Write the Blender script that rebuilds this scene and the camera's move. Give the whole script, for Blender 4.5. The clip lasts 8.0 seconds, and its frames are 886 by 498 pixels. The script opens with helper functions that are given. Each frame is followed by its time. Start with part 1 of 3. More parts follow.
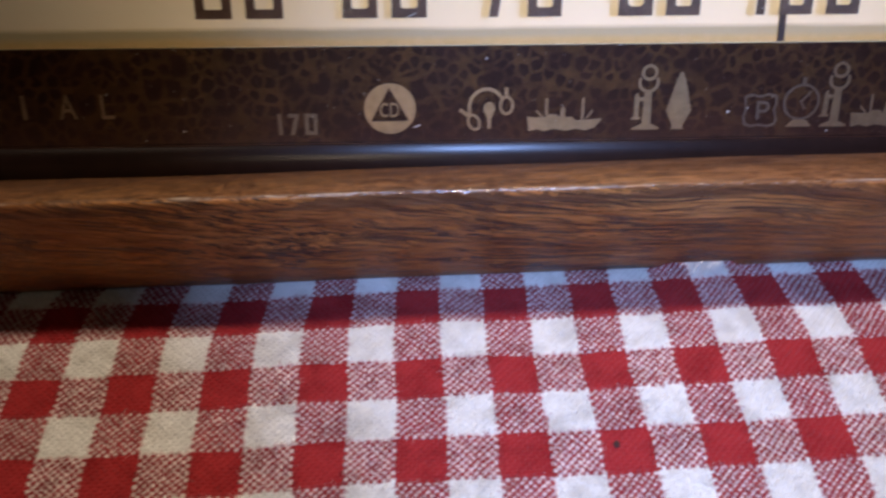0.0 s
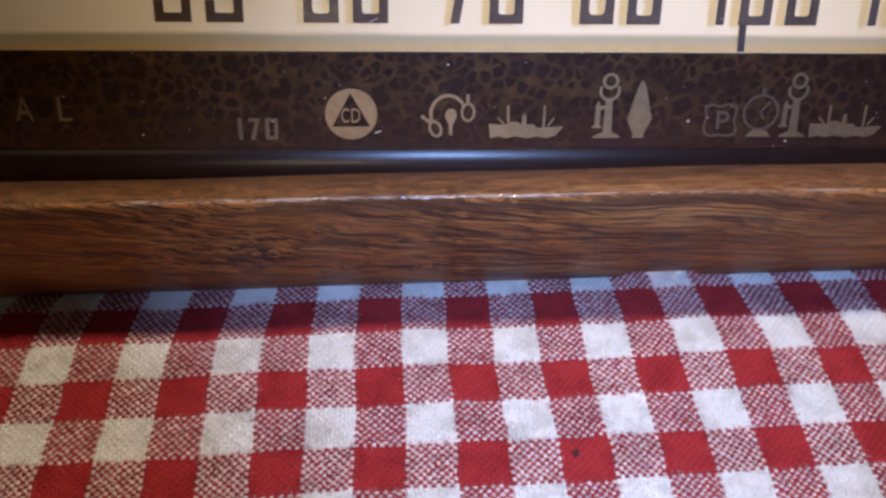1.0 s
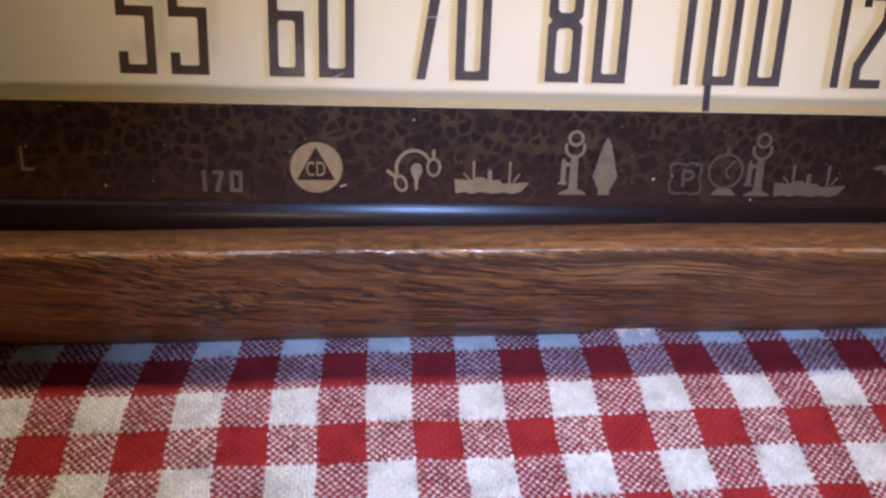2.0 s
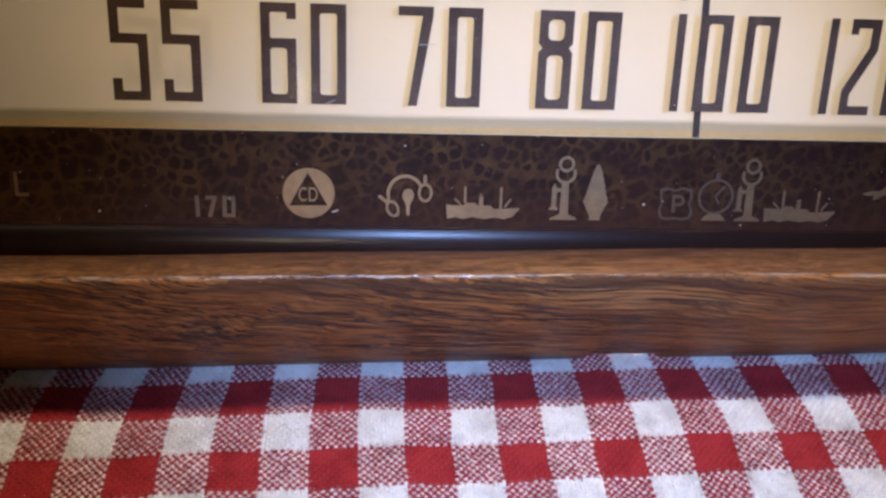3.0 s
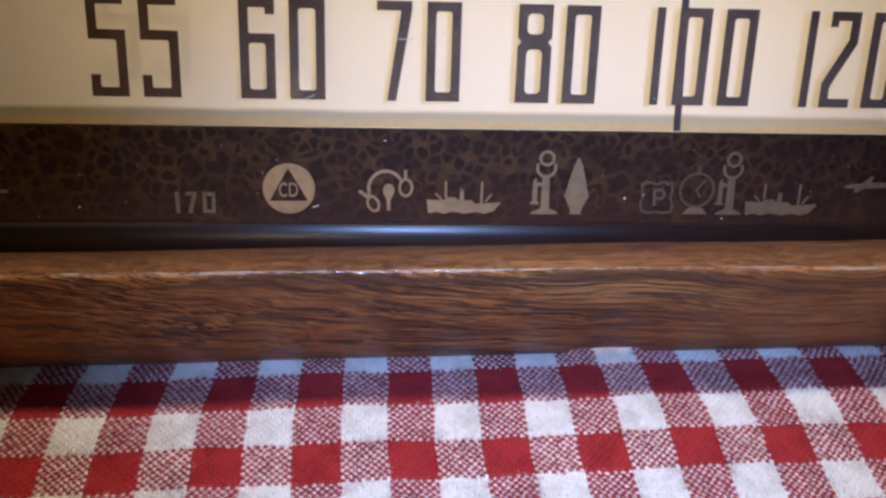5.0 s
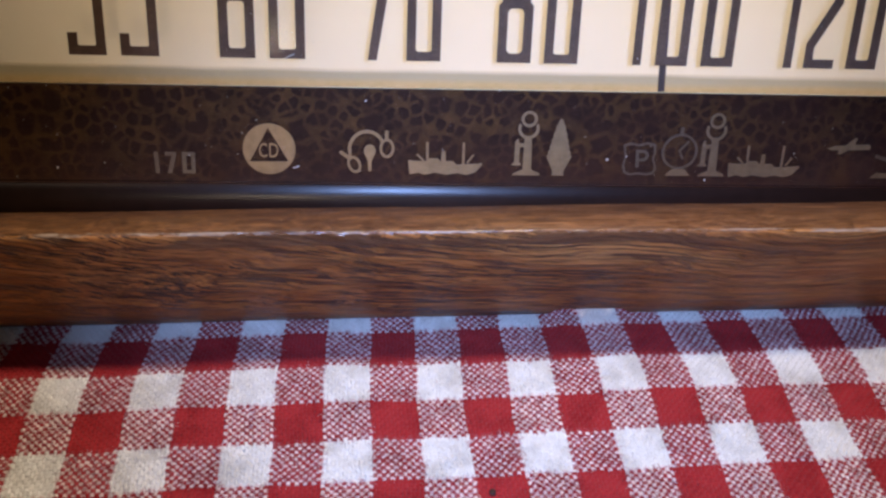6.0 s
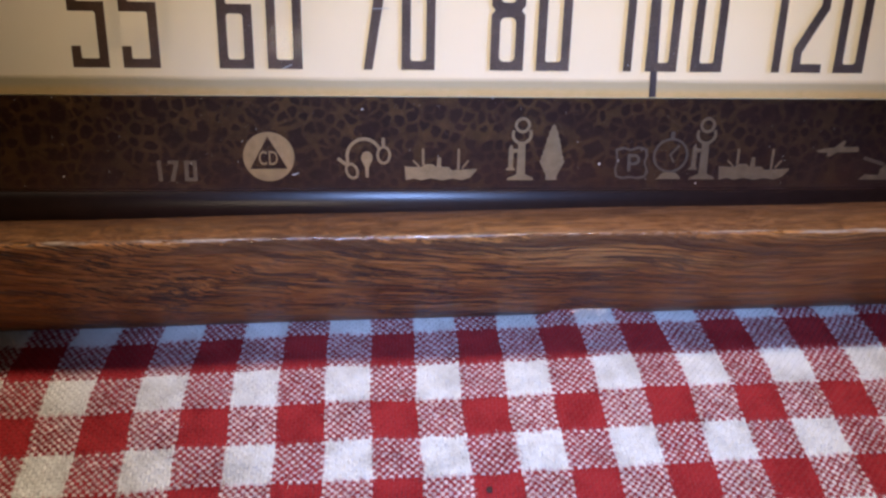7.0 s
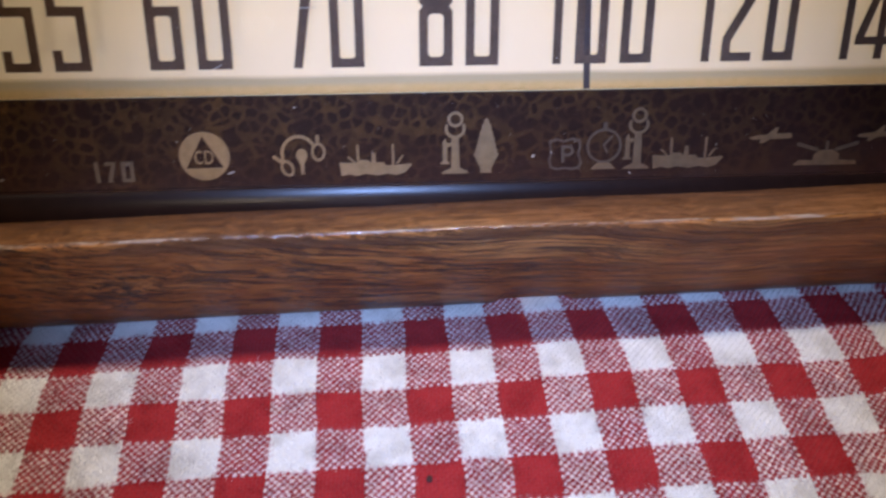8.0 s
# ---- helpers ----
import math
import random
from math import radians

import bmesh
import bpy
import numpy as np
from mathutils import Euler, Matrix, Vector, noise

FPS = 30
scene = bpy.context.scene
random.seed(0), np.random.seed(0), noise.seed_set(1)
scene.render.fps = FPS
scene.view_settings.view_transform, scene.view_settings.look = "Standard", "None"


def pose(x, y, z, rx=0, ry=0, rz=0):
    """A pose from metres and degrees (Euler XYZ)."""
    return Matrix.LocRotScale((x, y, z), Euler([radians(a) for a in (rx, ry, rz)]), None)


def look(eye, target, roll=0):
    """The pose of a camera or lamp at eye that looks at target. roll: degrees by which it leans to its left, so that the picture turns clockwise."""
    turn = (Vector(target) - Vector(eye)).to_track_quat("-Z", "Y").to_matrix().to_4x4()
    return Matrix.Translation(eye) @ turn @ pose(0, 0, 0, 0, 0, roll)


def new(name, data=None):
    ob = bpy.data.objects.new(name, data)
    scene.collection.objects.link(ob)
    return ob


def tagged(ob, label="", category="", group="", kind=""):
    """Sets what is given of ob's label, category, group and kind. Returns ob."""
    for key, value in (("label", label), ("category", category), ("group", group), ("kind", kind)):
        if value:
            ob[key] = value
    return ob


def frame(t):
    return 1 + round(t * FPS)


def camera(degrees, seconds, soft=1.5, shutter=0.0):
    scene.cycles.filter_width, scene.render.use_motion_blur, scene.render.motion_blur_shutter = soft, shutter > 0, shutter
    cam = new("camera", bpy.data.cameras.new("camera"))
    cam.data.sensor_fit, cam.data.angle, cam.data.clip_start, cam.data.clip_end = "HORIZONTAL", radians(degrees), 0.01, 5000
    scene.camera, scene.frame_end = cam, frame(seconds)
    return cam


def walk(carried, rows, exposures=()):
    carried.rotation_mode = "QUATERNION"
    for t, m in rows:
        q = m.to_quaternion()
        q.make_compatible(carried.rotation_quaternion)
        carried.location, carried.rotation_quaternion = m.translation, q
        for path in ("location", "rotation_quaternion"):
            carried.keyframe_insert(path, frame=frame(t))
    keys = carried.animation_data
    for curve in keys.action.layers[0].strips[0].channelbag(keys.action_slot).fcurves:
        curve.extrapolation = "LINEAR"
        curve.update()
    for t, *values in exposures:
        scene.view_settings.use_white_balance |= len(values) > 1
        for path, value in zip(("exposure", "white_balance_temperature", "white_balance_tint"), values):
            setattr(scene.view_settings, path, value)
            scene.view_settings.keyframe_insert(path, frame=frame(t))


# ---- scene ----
cam = camera(50.6, 8.0, soft=2.5, shutter=0.35)
PATH = [
    (0, (0.00620, 0.03281, 0.09875), (0.01001, 0.10460, 0.02924), -0.29),
    (0.1, (0.00396, 0.03193, 0.09959), (0.00743, 0.10338, 0.02971), -0.75),
    (0.2, (0.00336, 0.03189, 0.09972), (0.00810, 0.10286, 0.02942), 0.08),
    (0.3, (0.00508, 0.03227, 0.09963), (0.01002, 0.10290, 0.02902), 0.18),
    (0.4, (0.00508, 0.03214, 0.09896), (0.01055, 0.10265, 0.02827), 0.53),
    (0.5, (0.00579, 0.03244, 0.09811), (0.01213, 0.10260, 0.02714), 1.20),
    (0.6, (0.00659, 0.03254, 0.09759), (0.01321, 0.10273, 0.02667), 1.37),
    (0.7, (0.00742, 0.03265, 0.09747), (0.01405, 0.10284, 0.02655), 1.37),
    (0.8, (0.00780, 0.03211, 0.09698), (0.01461, 0.10328, 0.02706), 1.43),
    (0.9, (0.00847, 0.03211, 0.09727), (0.01433, 0.10452, 0.02856), 0.93),
    (1, (0.00822, 0.03230, 0.09771), (0.01454, 0.10503, 0.02937), 1.48),
    (1.1, (0.00855, 0.03245, 0.09764), (0.01570, 0.10548, 0.02971), 2.19),
    (1.2, (0.00941, 0.03209, 0.09737), (0.01668, 0.10614, 0.03056), 2.28),
    (1.3, (0.00946, 0.03210, 0.09738), (0.01659, 0.10680, 0.03129), 2.27),
    (1.4, (0.00932, 0.03249, 0.09741), (0.01678, 0.10759, 0.03180), 2.29),
    (1.5, (0.00984, 0.03258, 0.09769), (0.01715, 0.10795, 0.03238), 2.20),
    (1.6, (0.00979, 0.03263, 0.09759), (0.01763, 0.10834, 0.03274), 2.63),
    (1.7, (0.01013, 0.03294, 0.09746), (0.01825, 0.10878, 0.03279), 2.86),
    (2.8, (0.01169, 0.03285, 0.09774), (0.01928, 0.11059, 0.03529), 2.67),
    (2.9, (0.01200, 0.03286, 0.09797), (0.01971, 0.11057, 0.03551), 2.58),
    (3, (0.01214, 0.03243, 0.09792), (0.01999, 0.11043, 0.03584), 2.71),
    (3.2, (0.01252, 0.03235, 0.09798), (0.02039, 0.11052, 0.03611), 2.72),
    (3.4, (0.01302, 0.03229, 0.09796), (0.02074, 0.11033, 0.03592), 2.58),
    (3.5, (0.01309, 0.03254, 0.09796), (0.02072, 0.11035, 0.03562), 2.53),
    (3.7, (0.01329, 0.03230, 0.09770), (0.02075, 0.11026, 0.03552), 2.47),
    (4, (0.01310, 0.03243, 0.09793), (0.02085, 0.11027, 0.03563), 2.57),
    (4.2, (0.01367, 0.03215, 0.09799), (0.02098, 0.11030, 0.03603), 2.38),
    (4.4, (0.01393, 0.03249, 0.09805), (0.02134, 0.11035, 0.03575), 2.30),
    (4.5, (0.01392, 0.03251, 0.09794), (0.02135, 0.11043, 0.03570), 2.47),
    (4.6, (0.01383, 0.03264, 0.09815), (0.02146, 0.11039, 0.03573), 2.50),
    (4.7, (0.01398, 0.03252, 0.09802), (0.02169, 0.11033, 0.03569), 2.45),
    (5.8, (0.01563, 0.03196, 0.09766), (0.02433, 0.10797, 0.03326), 3.07),
    (5.9, (0.01625, 0.03254, 0.09777), (0.02450, 0.10764, 0.03225), 2.83),
    (6, (0.01615, 0.03246, 0.09795), (0.02450, 0.10735, 0.03221), 2.94),
    (6.1, (0.01674, 0.03237, 0.09806), (0.02459, 0.10707, 0.03204), 2.70),
    (6.2, (0.01655, 0.03223, 0.09798), (0.02453, 0.10688, 0.03193), 2.82),
    (6.3, (0.01684, 0.03202, 0.09813), (0.02454, 0.10663, 0.03200), 2.61),
    (6.4, (0.01698, 0.03142, 0.09848), (0.02464, 0.10627, 0.03261), 2.52),
    (6.5, (0.01708, 0.03110, 0.09935), (0.02477, 0.10614, 0.03370), 2.38),
    (6.6, (0.01767, 0.03051, 0.09986), (0.02469, 0.10592, 0.03456), 1.88),
    (6.7, (0.01736, 0.03046, 0.10018), (0.02399, 0.10590, 0.03487), 1.84),
    (6.8, (0.01748, 0.03075, 0.10027), (0.02407, 0.10594, 0.03467), 1.84),
    (6.9, (0.01789, 0.03095, 0.10044), (0.02446, 0.10587, 0.03454), 1.70),
    (7, (0.01776, 0.03095, 0.10069), (0.02498, 0.10558, 0.03452), 1.94),
    (7.1, (0.01818, 0.03079, 0.10165), (0.02541, 0.10488, 0.03488), 1.88),
    (7.2, (0.01899, 0.03050, 0.10121), (0.02613, 0.10462, 0.03446), 1.75),
    (7.3, (0.01969, 0.03038, 0.10205), (0.02633, 0.10401, 0.03471), 1.50),
    (7.4, (0.02009, 0.03081, 0.10173), (0.02649, 0.10421, 0.03411), 1.41),
    (7.5, (0.02066, 0.03082, 0.10163), (0.02730, 0.10423, 0.03406), 1.38),
    (7.6, (0.02179, 0.03076, 0.10204), (0.02847, 0.10396, 0.03424), 1.14),
    (7.7, (0.02265, 0.03047, 0.10243), (0.02931, 0.10353, 0.03447), 1.06),
    (7.8, (0.02406, 0.03027, 0.10326), (0.03007, 0.10296, 0.03485), 0.85),
    (7.9, (0.02476, 0.02990, 0.10397), (0.03123, 0.10254, 0.03555), 0.95),
    (8, (0.02660, 0.03079, 0.10373), (0.03313, 0.10362, 0.03552), 0.48),
]
walk(cam, [(t, look(eye, target, roll)) for t, eye, target, roll in PATH])

MM = 0.001

# ---- light ----
world = bpy.data.worlds.new("world")
scene.world = world
world.use_nodes = True
world.node_tree.nodes["Background"].inputs[0].default_value = (1.0, 0.86, 0.7, 1)
world.node_tree.nodes["Background"].inputs[1].default_value = 0.05


def lamp(name, place, target, watts, colour, size, beam=0.0):
    """A disc lamp size metres across, or with a beam in degrees a torch of that radius."""
    data = bpy.data.lights.new(name, "SPOT" if beam else "AREA")
    data.energy, data.color = watts, colour
    if beam:
        data.shadow_soft_size, data.spot_size, data.spot_blend = size / 2, radians(beam), 1.0
    else:
        data.shape, data.size = "DISK", size
    ob = new(name, data)
    ob.matrix_world = look(place, target)
    return ob


# a small warm lamp close above the cloth, a warm one lower down in front, and a cool torch beside the lens
lamp("reading_light", (0.039, 0.1030, 0.150), (0.037, 0.103, 0), 0.176, (1.0, 0.81, 0.61), 0.011)
lamp("side_light", (-0.012, -0.060, 0.082), (0.020, 0.132, 0.050), 0.172, (1.0, 0.78, 0.53), 0.012, 37)
lamp("lens_light", (0.025, 0.022, 0.107), (0.039, 0.119, 0.012), 0.90, (0.30, 0.475, 1.0), 0.011, 56)
# an added lamp stands in for the dim light of the room
lamp("fill_light", (-0.4, -0.8, 1.3), (0.03, 0.12, 0.03), 0.65, (1.0, 0.82, 0.62), 0.4)
# two dial bulbs behind the translucent dial ground
for x in (0.019, 0.066):
    lamp("unseen_bulb", (x, 0.186, 0.030), (x, 0.136, 0.046), 0.036, (1.0, 0.84, 0.58), 0.008)
# an added lamp under the rail makes the bright spot on the cloth
lamp("unseen_bulb", (0.0500, 0.1335, 0.0005), (0.0500, 0.1285, -0.0001), 0.0027, (1.0, 0.80, 0.66), 0.0012)
scene.view_settings.exposure = 0.0

# ---- materials ----


class Nodes:
    """Short calls for building node trees."""

    def __init__(self, name):
        self.mat = bpy.data.materials.new(name)
        self.mat.use_nodes = True
        self.tree = self.mat.node_tree
        self.bsdf = self.tree.nodes["Principled BSDF"]
        self.coords = self.tree.nodes.new("ShaderNodeTexCoord")

    def add(self, kind, **inputs):
        node = self.tree.nodes.new(kind)
        for key, value in inputs.items():
            self.put(node, key.replace("_", " "), value)
        return node

    def put(self, node, key, value):
        socket = node.inputs[int(key) if key.isdigit() else key]
        if hasattr(value, "is_linked"):
            self.tree.links.new(value, socket)
        else:
            socket.default_value = value

    def place(self, scale=(1, 1, 1), turn=(0, 0, 0), shift=(0, 0, 0)):
        node = self.add("ShaderNodeMapping", Vector=self.coords.outputs["Object"], Scale=scale, Rotation=turn, Location=shift)
        return node.outputs[0]

    def stretch(self, vector, scale):
        return self.add("ShaderNodeMapping", Vector=vector, Scale=scale).outputs[0]

    def noise(self, vector, scale, detail=4.0, rough=0.55, distortion=0.0):
        return self.add("ShaderNodeTexNoise", Vector=vector, Scale=scale, Detail=detail, Roughness=rough, Distortion=distortion).outputs[0]

    def ramp(self, value, *stops):
        node = self.add("ShaderNodeValToRGB", Fac=value)
        band = node.color_ramp
        while len(band.elements) < len(stops):
            band.elements.new(0.5)
        for element, (where, colour) in zip(band.elements, stops):
            element.position = where
            element.color = (*colour, 1) if len(colour) == 3 else colour
        return node.outputs[0]

    def grey(self, value, *stops):
        return self.ramp(value, *[(where, (v, v, v)) for where, v in stops])

    def mix(self, fac, a, b, blend="MIX"):
        node = self.tree.nodes.new("ShaderNodeMix")
        node.data_type, node.blend_type = "RGBA", blend
        for n, value in ((0, fac), (6, a), (7, b)):
            if hasattr(value, "is_linked"):
                self.tree.links.new(value, node.inputs[n])
            elif n:
                node.inputs[n].default_value = (*value, 1)
            else:
                node.inputs[n].default_value = value
        return node.outputs[2]

    def math(self, operation, a, b=0.0):
        node = self.tree.nodes.new("ShaderNodeMath")
        node.operation = operation
        self.put(node, "0", a)
        self.put(node, "1", b)
        return node.outputs[0]

    def bump(self, height, strength, distance):
        return self.add("ShaderNodeBump", Height=height, Strength=strength, Distance=distance).outputs[0]

    def done(self, **inputs):
        for key, value in inputs.items():
            if not hasattr(value, "is_linked") and isinstance(value, tuple) and len(value) == 3:
                value = (*value, 1)
            self.put(self.bsdf, key.replace("_", " "), value)
        return self.mat


def wood_material():
    n = Nodes("walnut_stained_wood")
    here = n.add("ShaderNodeSeparateXYZ", Vector=n.coords.outputs["Object"])
    x, y, z = here.outputs[0], here.outputs[1], here.outputs[2]
    # the grain slopes down to one end, levels out and wavers
    drift = n.math("MULTIPLY", n.math("SUBTRACT", n.noise(n.place((34, 50, 50)), 1.0, 3, 0.5), 0.5), 0.0085)
    waver = n.math("MULTIPLY", n.math("SUBTRACT", n.noise(n.place((150, 200, 200)), 1.0, 2, 0.5), 0.5), 0.0011)
    slope = n.math("MULTIPLY", x, n.math("SUBTRACT", 0.27, n.math("MULTIPLY", x, 1.5)))
    across = n.math("ADD", z, n.math("ADD", slope, n.math("ADD", drift, waver)))
    lie = n.add("ShaderNodeCombineXYZ", X=x, Y=y, Z=across).outputs[0]

    def grain(scale, detail=4, rough=0.6):
        return n.noise(n.stretch(lie, scale), 1.0, detail, rough, 0.15)

    figure = grain((22, 150, 150), 4, 0.6)
    fine = grain((140, 1500, 1500), 4, 0.7)
    where = grain((40, 160, 160), 3, 0.55)
    bold = n.math("MULTIPLY", n.grey(grain((27, 900, 900), 4, 0.6), (0.54, 0.0), (0.58, 0.9)), n.grey(where, (0.42, 0.2), (0.54, 1.0)))
    lines = n.math("MULTIPLY", n.grey(grain((28, 3000, 3000), 2, 0.55), (0.52, 0.0), (0.56, 1.0)), n.grey(grain((40, 200, 200), 3), (0.40, 0.2), (0.52, 1.0)))
    pores = n.math("MULTIPLY", n.grey(grain((95, 3700, 3700), 2, 0.55), (0.54, 0.0), (0.575, 1.0)), n.grey(grain((48, 150, 150), 3), (0.38, 0.3), (0.56, 1.0)))
    dark = n.math("MAXIMUM", n.math("MAXIMUM", bold, lines), pores)
    # a dark streaky figure under the arris
    level = n.math("ADD", z, n.math("MULTIPLY", x, 0.0105))
    near_x = n.grey(n.math("MULTIPLY", n.math("ABSOLUTE", n.math("SUBTRACT", x, 0.024)), 34.0), (0.45, 1.0), (1.0, 0.0))
    near_z = n.grey(n.math("MULTIPLY", n.math("ABSOLUTE", n.math("SUBTRACT", level, 0.0240)), 520.0), (0.35, 1.0), (1.0, 0.0))
    streaks = n.grey(grain((42, 800, 800), 3, 0.55), (0.52, 0.0), (0.57, 1.0))
    dark = n.math("MAXIMUM", dark, n.math("MULTIPLY", n.math("MULTIPLY", near_x, near_z), streaks))
    # the figure is quieter low on the face and towards one end
    quiet = n.math("MULTIPLY", n.grey(n.math("MULTIPLY", x, 10.0), (0.42, 1.0), (0.70, 0.66)), n.grey(n.math("MULTIPLY", n.math("ADD", across, 0.002), 30.0), (0.10, 0.70), (0.30, 1.0)))
    dark = n.math("MULTIPLY", dark, quiet)
    base = n.ramp(figure, (0.32, (0.27, 0.092, 0.023)), (0.46, (0.50, 0.186, 0.046)), (0.56, (0.63, 0.268, 0.070)), (0.68, (0.76, 0.370, 0.114)))
    base = n.mix(0.40, base, n.ramp(fine, (0.36, (0.10, 0.034, 0.012)), (0.64, (0.56, 0.265, 0.10))))
    # the top of the rail is duller than its face: weaker light is painted in
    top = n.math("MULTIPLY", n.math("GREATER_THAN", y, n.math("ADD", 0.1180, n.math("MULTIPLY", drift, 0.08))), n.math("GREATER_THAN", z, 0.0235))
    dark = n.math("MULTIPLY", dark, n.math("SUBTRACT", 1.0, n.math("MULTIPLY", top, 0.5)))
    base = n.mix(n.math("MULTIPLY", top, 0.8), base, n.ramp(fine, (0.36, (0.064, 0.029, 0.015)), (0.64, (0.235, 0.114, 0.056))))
    colour = n.mix(n.math("MULTIPLY", dark, 0.93), base, (0.022, 0.014, 0.018))
    # the front arris is rubbed pale in places
    on_edge = n.math("MULTIPLY", n.math("GREATER_THAN", level, 0.02564), n.math("LESS_THAN", y, 0.1183))
    worn = n.math("MULTIPLY", on_edge, n.grey(n.noise(n.place((110, 900, 900)), 1.0, 4, 0.65), (0.52, 0.0), (0.59, 0.8)))
    colour = n.mix(worn, colour, (0.46, 0.36, 0.29))
    height = n.math("SUBTRACT", n.math("MULTIPLY", fine, 0.5), dark)
    rough = n.math("SUBTRACT", n.grey(dark, (0.0, 0.5), (0.8, 0.36)), n.math("MULTIPLY", on_edge, n.grey(n.noise(n.place((170, 300, 300)), 1.0, 4, 0.6), (0.46, 0.0), (0.58, 0.27))))
    fibre = n.grey(grain((60, 400, 400), 3, 0.6), (0.42, 0.15), (0.60, 1.0))
    return n.done(Base_Color=colour, Roughness=rough, Specular_IOR_Level=n.math("ADD", 0.24, n.math("MULTIPLY", on_edge, 0.76)), Normal=n.bump(height, 1.0, 0.0003), Sheen_Weight=n.math("MULTIPLY", fibre, 0.03), Sheen_Roughness=0.35)


def marble_material():
    n = Nodes("tortoise_marbled_print")
    flat = n.place((1, 1, 0.0))
    wobble = n.noise(flat, 700, 2, 0.5)
    where = n.mix(0.00055, flat, wobble, "LINEAR_LIGHT")

    ragged = n.math("MULTIPLY", n.math("SUBTRACT", n.noise(flat, 1100, 3, 0.6), 0.5), 0.26)

    def between(scale, least, most):
        """Brown ground round dark rounded spots of uneven size."""
        cells = n.add("ShaderNodeTexVoronoi", Vector=where, Scale=scale, Randomness=0.9)
        cells.voronoi_dimensions = "2D"
        size = n.add("ShaderNodeSeparateColor", Color=cells.outputs["Color"]).outputs[0]
        reach = n.math("ADD", least, n.math("MULTIPLY", size, most - least))
        gap = n.math("ADD", n.math("SUBTRACT", cells.outputs["Distance"], reach), ragged)
        edge = n.add("ShaderNodeTexVoronoi", Vector=where, Scale=scale, Randomness=0.9)
        edge.feature, edge.voronoi_dimensions = "DISTANCE_TO_EDGE", "2D"
        seam = n.grey(n.math("ADD", edge.outputs[0], n.math("MULTIPLY", ragged, 0.6)), (0.05, 0.9), (0.17, 0.0))
        return n.math("MAXIMUM", seam, n.grey(gap, (0.0, 0.0), (0.11, 1.0)))

    small = n.grey(n.noise(flat, 170, 3), (0.44, 0.0), (0.48, 1.0))
    both = n.mix(small, between(350.0, 0.34, 0.66), between(620.0, 0.28, 0.60))
    both = n.math("MULTIPLY", both, n.grey(n.noise(flat, 230, 5, 0.65), (0.34, 0.10), (0.58, 1.0)))
    # the brown ground fades towards the lower edge and towards the right end
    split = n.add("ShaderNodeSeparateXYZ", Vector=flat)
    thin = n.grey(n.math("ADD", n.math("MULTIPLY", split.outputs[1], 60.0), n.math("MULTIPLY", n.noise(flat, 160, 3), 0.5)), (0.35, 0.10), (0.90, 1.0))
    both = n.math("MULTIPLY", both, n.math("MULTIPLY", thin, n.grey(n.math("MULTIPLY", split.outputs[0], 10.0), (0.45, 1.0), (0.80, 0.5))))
    cloud = n.ramp(n.noise(flat, 300, 4, 0.6), (0.3, (0.0200, 0.0076, 0.0056)), (0.7, (0.0330, 0.0130, 0.0086)))
    colour = n.mix(both, cloud, n.ramp(n.noise(flat, 420, 4, 0.6), (0.35, (0.062, 0.028, 0.0092)), (0.65, (0.102, 0.047, 0.0155))))
    return n.done(Base_Color=colour, Roughness=0.5, Specular_IOR_Level=0.08)


def plain(name, colour, rough, metal=0.0, grain=900.0, change=0.12, **more):
    n = Nodes(name)
    spots = n.noise(n.place(), grain, 5, 0.6)
    cloud = n.noise(n.place(), grain / 12, 3)
    dark = tuple(c * (1 - change) for c in colour)
    light = tuple(min(1.0, c * (1 + change)) for c in colour)
    tone = n.mix(0.5, n.ramp(spots, (0.3, dark), (0.7, light)), n.ramp(cloud, (0.3, dark), (0.7, light)))
    return n.done(Base_Color=tone, Roughness=rough, Metallic=metal, **more)


def yarn(name, dark, light):
    n = Nodes(name)
    fuzz = n.noise(n.place((1, 1, 1)), 5200, 3, 0.7)
    soil = n.noise(n.place((1, 1, 1)), 190, 4, 0.6)
    tone = n.mix(0.6, n.ramp(fuzz, (0.25, dark), (0.75, light)), n.ramp(soil, (0.36, dark), (0.56, light)))
    return n.done(Base_Color=tone, Roughness=0.95, Specular_IOR_Level=0.1, Normal=n.bump(fuzz, 0.6, 0.00012), Sheen_Weight=0.1, Sheen_Roughness=0.5)


def glass_material():
    n = Nodes("clear_dial_acrylic")
    return n.done(Base_Color=(0.99, 0.985, 0.97), Roughness=0.0, IOR=1.06, Transmission_Weight=1.0)


WOOD = wood_material()
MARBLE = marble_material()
RED = yarn("red_cotton", (0.250, 0.013, 0.015), (0.405, 0.031, 0.034))
WHITE = yarn("white_cotton", (0.63, 0.60, 0.55), (0.91, 0.895, 0.86))
ROSE = yarn("paler_red_cotton", (0.27, 0.032, 0.036), (0.45, 0.070, 0.076))
PINK = yarn("pink_tinged_cotton", (0.60, 0.47, 0.44), (0.88, 0.76, 0.73))


